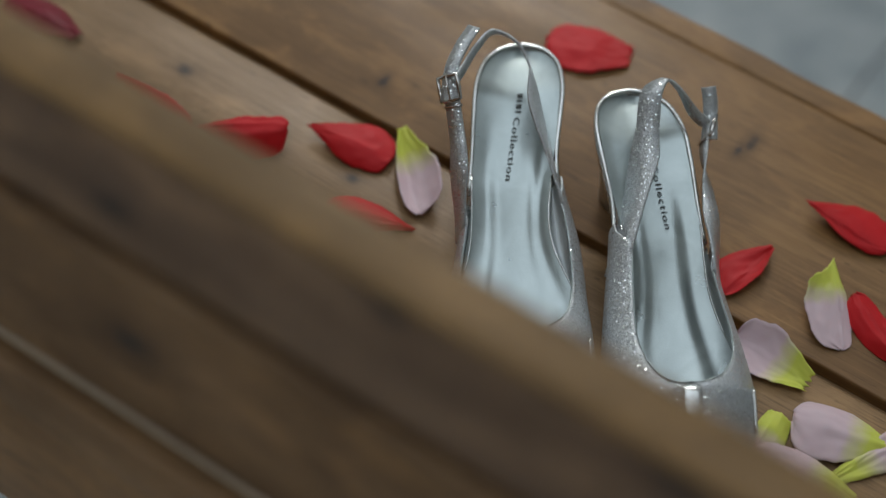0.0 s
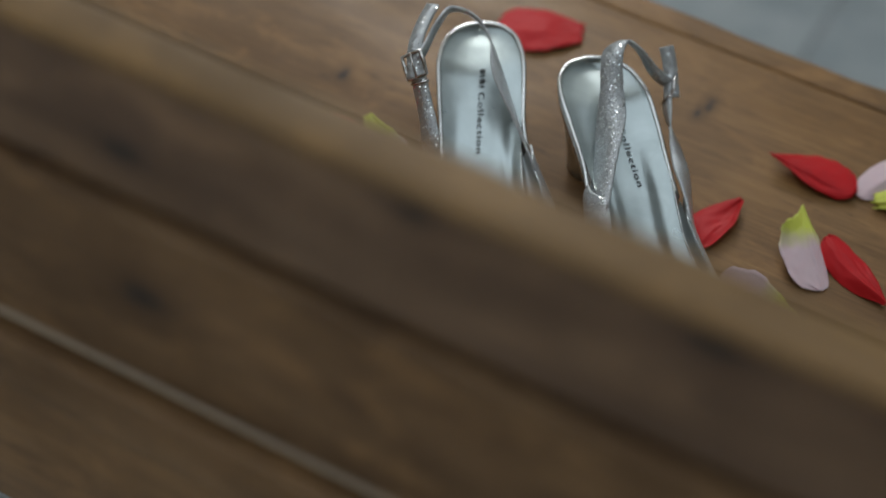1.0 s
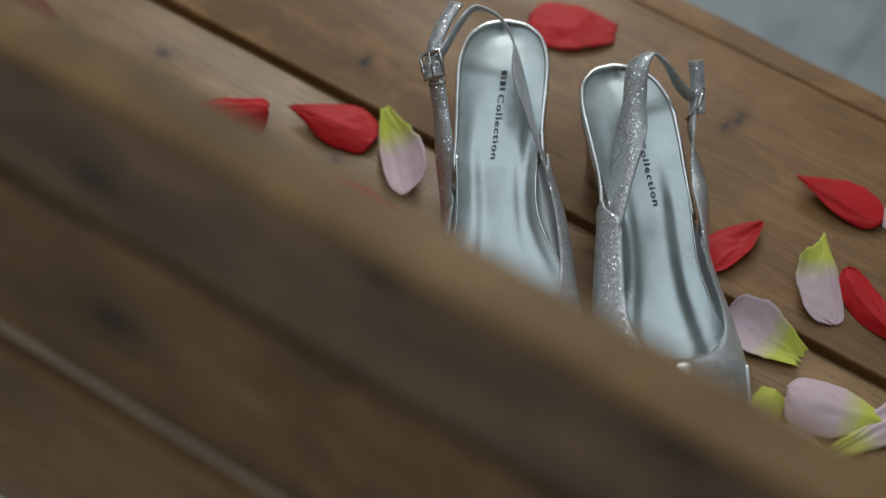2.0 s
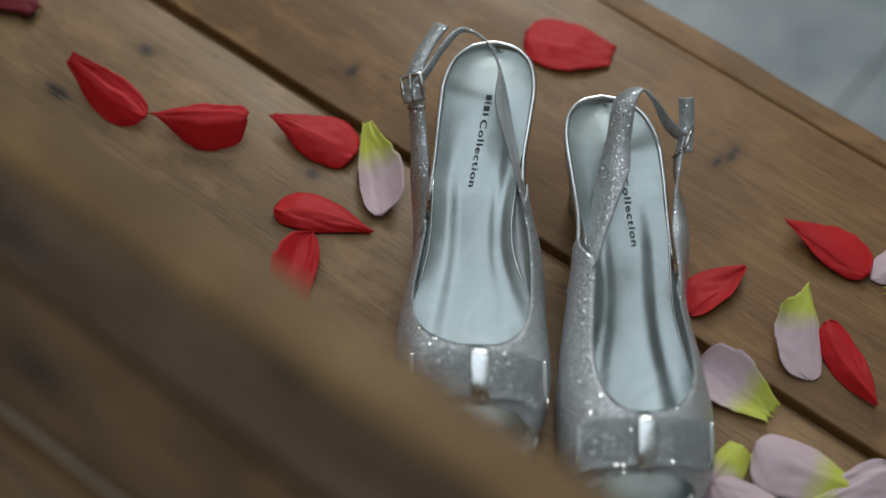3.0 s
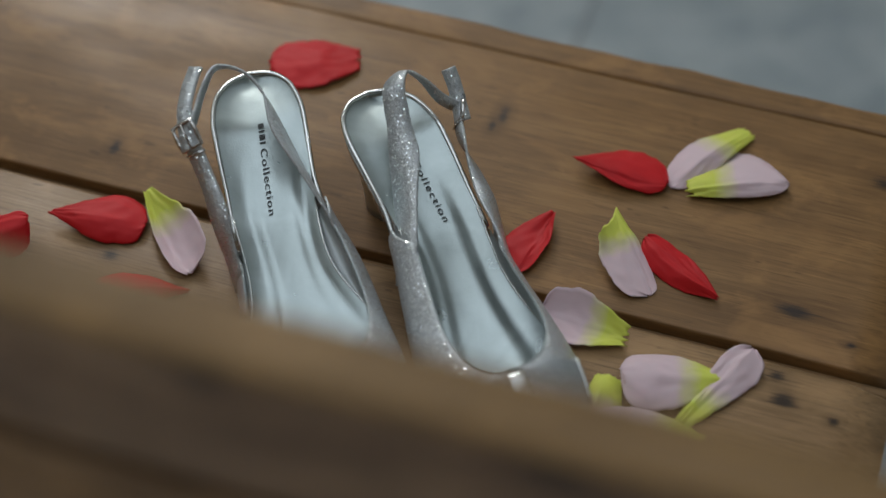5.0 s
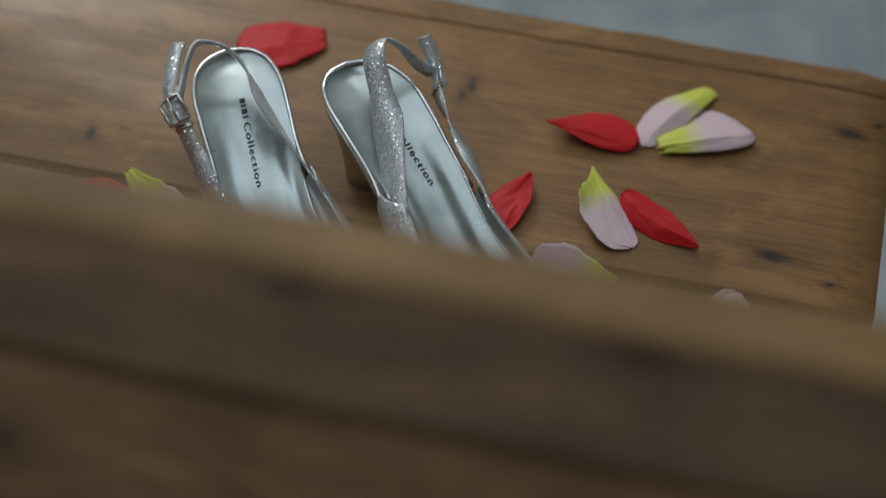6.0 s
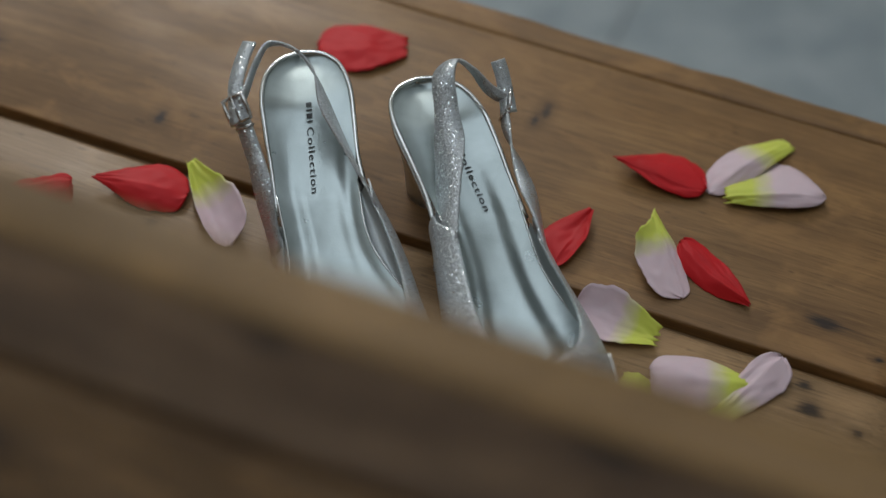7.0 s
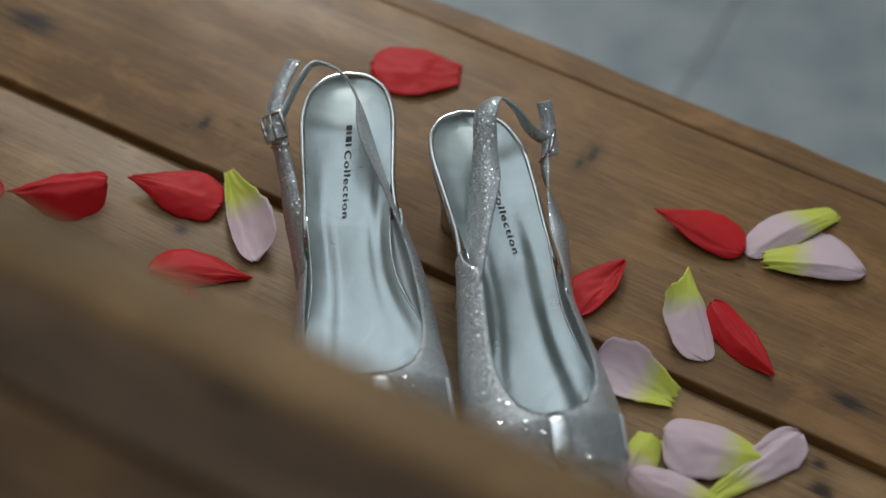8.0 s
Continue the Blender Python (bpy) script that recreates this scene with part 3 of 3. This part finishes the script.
        bm, v = grid(rows, closed_cols=True)
        bm.faces.new(v[0]), bm.faces.new(list(reversed(v[-1])))
        return bm, axes
    inner, outer, leans, wides = strap
    for side, points, lean, wide in ((-1, inner, leans[0], wides[0]), (1, outer, leans[1], wides[1])):
        root = [over(BACK[side] + 0.022, side, a) + at(0, 0.0005 * side, 0.0002) for a in (reach(BACK[side] + 0.022, side), 4)]
        bm, axes = ribbon(points, 0.016, wide, 0.0014, lean, root, ((0.85, 0.42, 0.28) if out < 0 else (1.2, 0.62, 0.16)) if side < 0 else (0.0, 0.5, 0.2), 0.42 if side < 0 < out else 0.0)
        part("strap", bm, GLITTER, s, "glitter slingback strap")
    part("strap_end", ribbon(tail, 0.0095, 0.0085, 0.0016, leans[2])[0], GLITTER, s, "free strap end through the buckle")
    # buckle: a rectangular wire frame round the end of the outer strap, with a prong
    q, d, up, n = axes[-6]
    if n.dot(Vector((0.2, out, 0.5))) < 0:
        n = -n
    loop = [q + d * x + up * z + n * 0.0012 for x, z in ((-0.007, -0.0066), (0.0, -0.0070), (0.007, -0.0066), (0.0073, 0.0), (0.007, 0.0066), (0.0, 0.0070), (-0.007, 0.0066), (-0.0073, 0.0))]
    buckle = part("buckle", tube(loop, 0.0013, 6, True), CHROME, s, "small chrome buckle")
    part("prong", tube([q + d * x + n * 0.0022 for x in (-0.007, 0.0, 0.0073)], 0.0007, 6), CHROME, buckle)
    q, d, up, n = axes[-16]
    part("keeper_loop", tube([q + up * z + n * x for x, z in ((-0.0013, -0.0052), (-0.0013, 0.0052), (0.0013, 0.0052), (0.0013, -0.0052))], 0.0008, 6, True), CHROME, s, "chrome strap keeper")

    # print on the insole: two short blocks for the maker, then a word
    def on_sole(u, y):
        v = out * y
        q = (v - mid(u)) / half(u)
        return insole_z(u, q / pinch(u, q)) + 0.0008

    def row_at(u):
        return out * (0.0030 + 0.0072 * (u - 0.038) / 0.05 if out < 0 else 0.0078 + 0.0052 * (u - 0.038) / 0.05)

    for u0, wdt in ((0.0354, 0.0028), (0.0396, 0.0009), (0.0420, 0.0027), (0.0462, 0.0009)):
        bm, _ = grid([[Vector((u, row_at(u) + 0.0017 * q, on_sole(u, row_at(u) + 0.0017 * q))) for q in (-1, 0, 1)] for u in (u0, u0 + wdt / 2, u0 + wdt)])
        ob = part("print_bar", bm, INK, insole, "dark printed mark")
    curve = bpy.data.curves.new("text", "FONT")
    curve.body, curve.size, curve.offset = "Collection", 0.0064, 0.00005
    curve.space_character = 1.18
    tmp = new("text", curve)
    deps = bpy.context.evaluated_depsgraph_get()
    me = bpy.data.meshes.new_from_object(tmp.evaluated_get(deps))
    bpy.data.objects.remove(tmp)
    bm = bmesh.new()
    bm.from_mesh(me)
    bmesh.ops.subdivide_edges(bm, edges=[e for e in bm.edges if e.calc_length() > 0.0015], cuts=2)
    lo, hi = min(v.co.x for v in bm.verts), max(v.co.x for v in bm.verts)
    for v in bm.verts:
        u = 0.0500 + (v.co.x - lo) / (hi - lo) * 0.0385
        y = v.co.y * 0.85 - 0.0020 + row_at(u)
        v.co = Vector((u, y, on_sole(u, y)))
    part("print", bm, INK, insole, "dark printed word")
    return s


shoe((-0.0235, 0.0565, SEAT), -54.5, -1,
     ([(0.0616, -0.0060, 0.066), (0.0357, -0.0010, 0.082), (0.0235, 0.0080, 0.091), (0.0200, 0.0210, 0.094), (0.0325, 0.0310, 0.094), (0.0500, 0.0400, 0.092), (0.058, 0.0450, 0.090)],
      [(0.0900, 0.0410, 0.063), (0.0780, 0.0425, 0.071), (0.0640, 0.0455, 0.083), (0.056, 0.0475, 0.089)], ((1.5, 0.12, 0.06, 0.32), (-0.9, -0.9, 0, 1), (-2.0, -2.0, 0, 1)), (0.0085, 0.0095)),
     [(0.066, 0.0478, 0.082), (0.050, 0.0460, 0.0935), (0.036, 0.0400, 0.099), (0.025, 0.0330, 0.103)])
shoe((0.0475, 0.063, SEAT), -50, 1,
     ([(0.0640, -0.0020, 0.0615), (0.0412, 0.0035, 0.076), (0.0253, 0.0068, 0.088), (0.0174, 0.0161, 0.091), (0.0235, 0.0245, 0.087), (0.0280, 0.0330, 0.074), (0.0290, 0.0420, 0.064)],
      [(0.0850, 0.0385, 0.044), (0.0699, 0.0390, 0.047), (0.0500, 0.0385, 0.056), (0.036, 0.0410, 0.060), (0.027, 0.0446, 0.061)], ((2.0, 0.15, 0.38, 0.62), (-1.6, 0.3, 0.25, 0.7), (2.0, 2.0, 0, 1)), (0.0122, 0.0095)),
     [(0.036, 0.0440, 0.058), (0.024, 0.0455, 0.066), (0.018, 0.0455, 0.072), (0.0125, 0.0445, 0.078)])


# ---- petals ----
def petal(foot, tip, left, right, heights, flanks, crease, point, narrow, blunt, tooth, horn, skin, label, seed, lift=0.0):
    """A petal from foot to tip. left, right: its half widths; heights: of foot, middle and tip over the bench; flanks: how
    steeply its left and right side rise (+) or droop (-); crease: how far a side folds down; point: where it is widest;
    narrow, blunt: width of foot and tip; tooth: how ragged its foot is torn; horn: how far one corner of the foot runs out."""
    a, b = Vector((*foot, 0)), Vector((*tip, 0))
    length = (b - a).length
    head = math.degrees(math.atan2(b.y - a.y, b.x - a.x))
    nu, nv, rows = 36, 22, []
    h0, h1, h2 = heights
    left, right = 0.97 * max(left, 0.0092), 0.97 * max(right, 0.0092)
    for i in range(nu + 1):
        f = i / nu
        if f < point:
            w = narrow + (1 - narrow) * math.sin(0.5 * math.pi * f / point) ** 1.15
        else:
            w = blunt * (1 - 0.35 * ((f - point) / (1 - point)) ** 6) + (1 - blunt) * (1 - ((f - point) / (1 - point)) ** 2.2) ** 0.7
            w *= (1 - max(0.0, (f - 0.93) / 0.07) ** 2.5 * 0.55)
        row = []
        for j in range(nv + 1):
            q = 2 * j / nv - 1
            k = abs(q)
            side = 0 if q > 0 else 1
            edge = 1 + 0.10 * noise.noise((f * 3.2 + seed, 3.0 + 6 * side, seed)) + 0.06 * noise.noise((f * 12 + seed, 5.0 + 6 * side, seed))
            half_w = (left, right)[side] * w * edge
            rise_ = flanks[side] * half_w * k**1.8
            over = max(0.0, k - 0.30 - 0.15 * noise.noise((f * 2, seed, 8))) * crease[side]
            y = (1 if q > 0 else -1) * (half_w * k * (1 - 0.08 * abs(flanks[side])) - 0.22 * half_w * over)
            z = h0 * (1 - f) ** 2 + (2.0 * h1 - 0.5 * (h0 + h2)) * 2 * f * (1 - f) + h2 * f * f + rise_ - 0.75 * half_w * over
            z += 0.0016 * noise.noise((f * 2.6 + seed, q * 1.4, seed * 2)) + 0.0007 * noise.noise((f * 7, q * 4.0 + seed, 3))
            z += 0.0009 * math.exp(-((q - 0.25 * math.sin(seed)) / 0.12) ** 2) * math.sin(math.pi * f)
            x = f * length
            x -= length * tooth * (1 - f) ** 8 * (0.5 + noise.noise((q * 3.7 + seed, seed, 1)) + 0.25 * noise.noise((q * 9 + seed, seed, 2)))
            x += length * horn * q * (1 - f) ** 3
            x -= 0.035 * length * (0.5 + noise.noise((q * 2.5 + seed, 4.0, 9)) + 0.5 * noise.noise((q * 8 + seed, 4.0, 5))) * f**8
            row.append(Vector((x, y, z)))
        rows.append(row)
    low = sorted(q.z for row in rows for q in row)[8]
    for row in rows:
        for q in row:
            q.z = max(q.z - low, 0.0) + 0.0007
    skin_rows = [row + [q - Vector((0, 0, 0.0004)) for q in reversed(row)] for row in rows]
    bm, v = grid(skin_rows, closed_cols=True)
    for end in (v[0], v[-1]):
        for j in range(nv):
            bm.faces.new((end[j], end[j + 1], end[-2 - j], end[-1 - j]))
    ob = tagged(finish("rose_petal", bm, skin), label, "petal", "scattered rose petals")
    ob.matrix_world = pose(a.x, a.y, SEAT + lift, 0, 0, head)
    return ob


RED_LABEL = "red rose petal lying curled on the bench planks"
CURLED = "red rose petal with a folded flank, lying on the bench planks"
for k, row in enumerate((
    ((-0.2310, -0.0848), (-0.1714, -0.0837), 0.0104, 0.0135, (0.013, 0.005, 0.003), (0.25, -0.55), (0.0, 0.55), 0.55, 0.3, 0.3, 0.02, 0.0),
    ((-0.1671, -0.0820), (-0.1229, -0.0478), 0.0090, 0.0189, (0.004, 0.006, 0.007), (-0.1, -0.35), (0, 0.95), 0.58, 0.1, 0.62, 0.01, -0.06),
    ((-0.1164, -0.0319), (-0.0616, -0.0227), 0.0195, 0.0166, (0.007, 0.008, 0.004), (-0.25, -0.3), (0, 0.3), 0.66, 0.1, 0.55, 0.04, 0.05),
    ((-0.0221, -0.0599), (-0.0741, -0.0846), 0.0084, 0.0185, (0.001, 0.006, 0.004), (-0.45, -0.25), (0.25, 0), 0.62, 0.08, 0.6, 0.05, 0.0),
    ((-0.0162, -0.1407), (-0.0450, -0.0845), 0.0180, 0.0080, (0.002, 0.004, 0.008), (0.35, 0.1), (0, 0.35), 0.6, 0.3, 0.15, 0.06, 0.0),
    ((0.1622, 0.0558), (0.1519, 0.0098), 0.0096, 0.0164, (0.008, 0.006, 0.003), (0.3, -0.2), (0, 0), 0.55, 0.16, 0.5, 0.02, 0.0),
    ((0.1649, 0.0967), (0.2208, 0.0984), 0.0249, 0.0040, (0.01, 0.008, 0.004), (-0.3, -0.3), (0, 0.15), 0.6, 0.08, 0.45, 0.02, -0.04),
    ((0.2668, 0.0251), (0.2177, 0.0528), 0.0136, 0.0073, (0.002, 0.005, 0.006), (-0.1, -0.15), (0.9, 0), 0.55, 0.08, 0.5, 0.03, 0.0),
    ((0.0080, 0.1450), (-0.0430, 0.1230), 0.0235, 0.0215, (0.003, 0.005, 0.003), (-0.05, -0.1), (0, 0.1), 0.5, 0.45, 0.6, 0.06, 0.0),
    ((0.2080, -0.1040), (0.2580, -0.1180), 0.0150, 0.0140, (0.003, 0.006, 0.003), (-0.3, -0.2), (0, 0), 0.5, 0.3, 0.4, 0.03, 0.0),
)):
    petal(*row, RED, CURLED if max(row[6]) > 0.5 else RED_LABEL, 1.7 * k + 0.3)
petal((-0.285, -0.062), (-0.345, -0.062), 0.018, 0.018, (0.004, 0.006, 0.003), (-0.2, -0.3), (0, 0.2), 0.5, 0.3, 0.5, 0.03, 0.0, DARK_RED, "dark crimson rose petal on the bench planks", 9.1)

for k, row in enumerate((
    ((-0.0702, -0.0030), (-0.0237, -0.0491), 0.0185, 0.0085, (0.009, 0.003, 0.003), (0.75, 0.45), (0, 0), 0.64, 0.22, 0.55, 0.02, 0.0),
    ((0.2568, 0.1541), (0.2218, 0.0993), 0.0052, 0.0176, (0.004, 0.008, 0.002), (-0.35, -0.3), (0.2, 0.0), 0.55, 0.5, 0.35, 0.06, 0.0),
    ((0.2351, 0.0996), (0.2896, 0.1204), 0.0298, 0.0088, (0.002, 0.007, 0.003), (-0.3, -0.3), (0, 0.25), 0.58, 0.45, 0.12, 0.08, 0.0),
    ((0.1979, 0.0557), (0.2311, 0.0173), 0.0067, 0.0190, (0.016, 0.008, 0.002), (-0.25, 0.1), (0, 0), 0.45, 0.72, 0.55, 0.02, -0.17),
    ((0.2220, -0.0166), (0.1739, -0.0156), 0.0166, 0.0177, (0.003, 0.003, 0.004), (0.15, 0.75), (0, 0), 0.62, 0.36, 0.55, 0.1, 0.0),
    ((0.2672, -0.0605), (0.2939, -0.0039), 0.0060, 0.0150, (0.001, 0.005, 0.006), (-0.1, -0.3), (0, 0), 0.72, 0.34, 0.55, 0.1, 0.0),
    ((0.2840, -0.0266), (0.2277, -0.0419), 0.0232, 0.0171, (0.003, 0.009, 0.006), (-0.25, -0.35), (0, 0.2), 0.6, 0.24, 0.7, 0.07, 0.0),
    ((0.2217, -0.0459), (0.2267, -0.0988), 0.0123, 0.0080, (0.004, 0.008, 0.004), (-0.5, -0.3), (0, 0), 0.45, 0.75, 0.7, 0.03, 0.0),
    ((0.2802, -0.0718), (0.2220, -0.0781), 0.0137, 0.0142, (0.003, 0.009, 0.007), (-0.3, -0.3), (0, 0.2), 0.55, 0.4, 0.6, 0.05, 0.0),
)):
    petal(*row, PINK, "pale pink rose petal with a yellow foot on the bench", 2.3 * k + 0.9, 0.003 if k == 8 else 0.0)

# ---- floor tiles ----
STEP, JOINT = 0.365, 0.004
tile_mesh = bpy.data.meshes.new("tile")
bm = box(-STEP / 2 + JOINT / 2, STEP / 2 - JOINT / 2, -STEP / 2 + JOINT / 2, STEP / 2 - JOINT / 2, -0.008, 0.0, 0.0008)
bm.to_mesh(tile_mesh)
bm.free()
tile_mesh.materials.append(TILE)
for i in range(-7, 7):
    for j in range(-7, 5):
        x, y = 0.033 + STEP * (i + 0.5), 0.59 + STEP * (j + 0.5)
        if abs(x) < ROOM_X - STEP / 2 and ROOM_Y0 + STEP / 2 < y < ROOM_Y1 - STEP / 2:
            ob = new("tile", tile_mesh)
            ob.location = (x, y, 0)
            ob.parent = floor
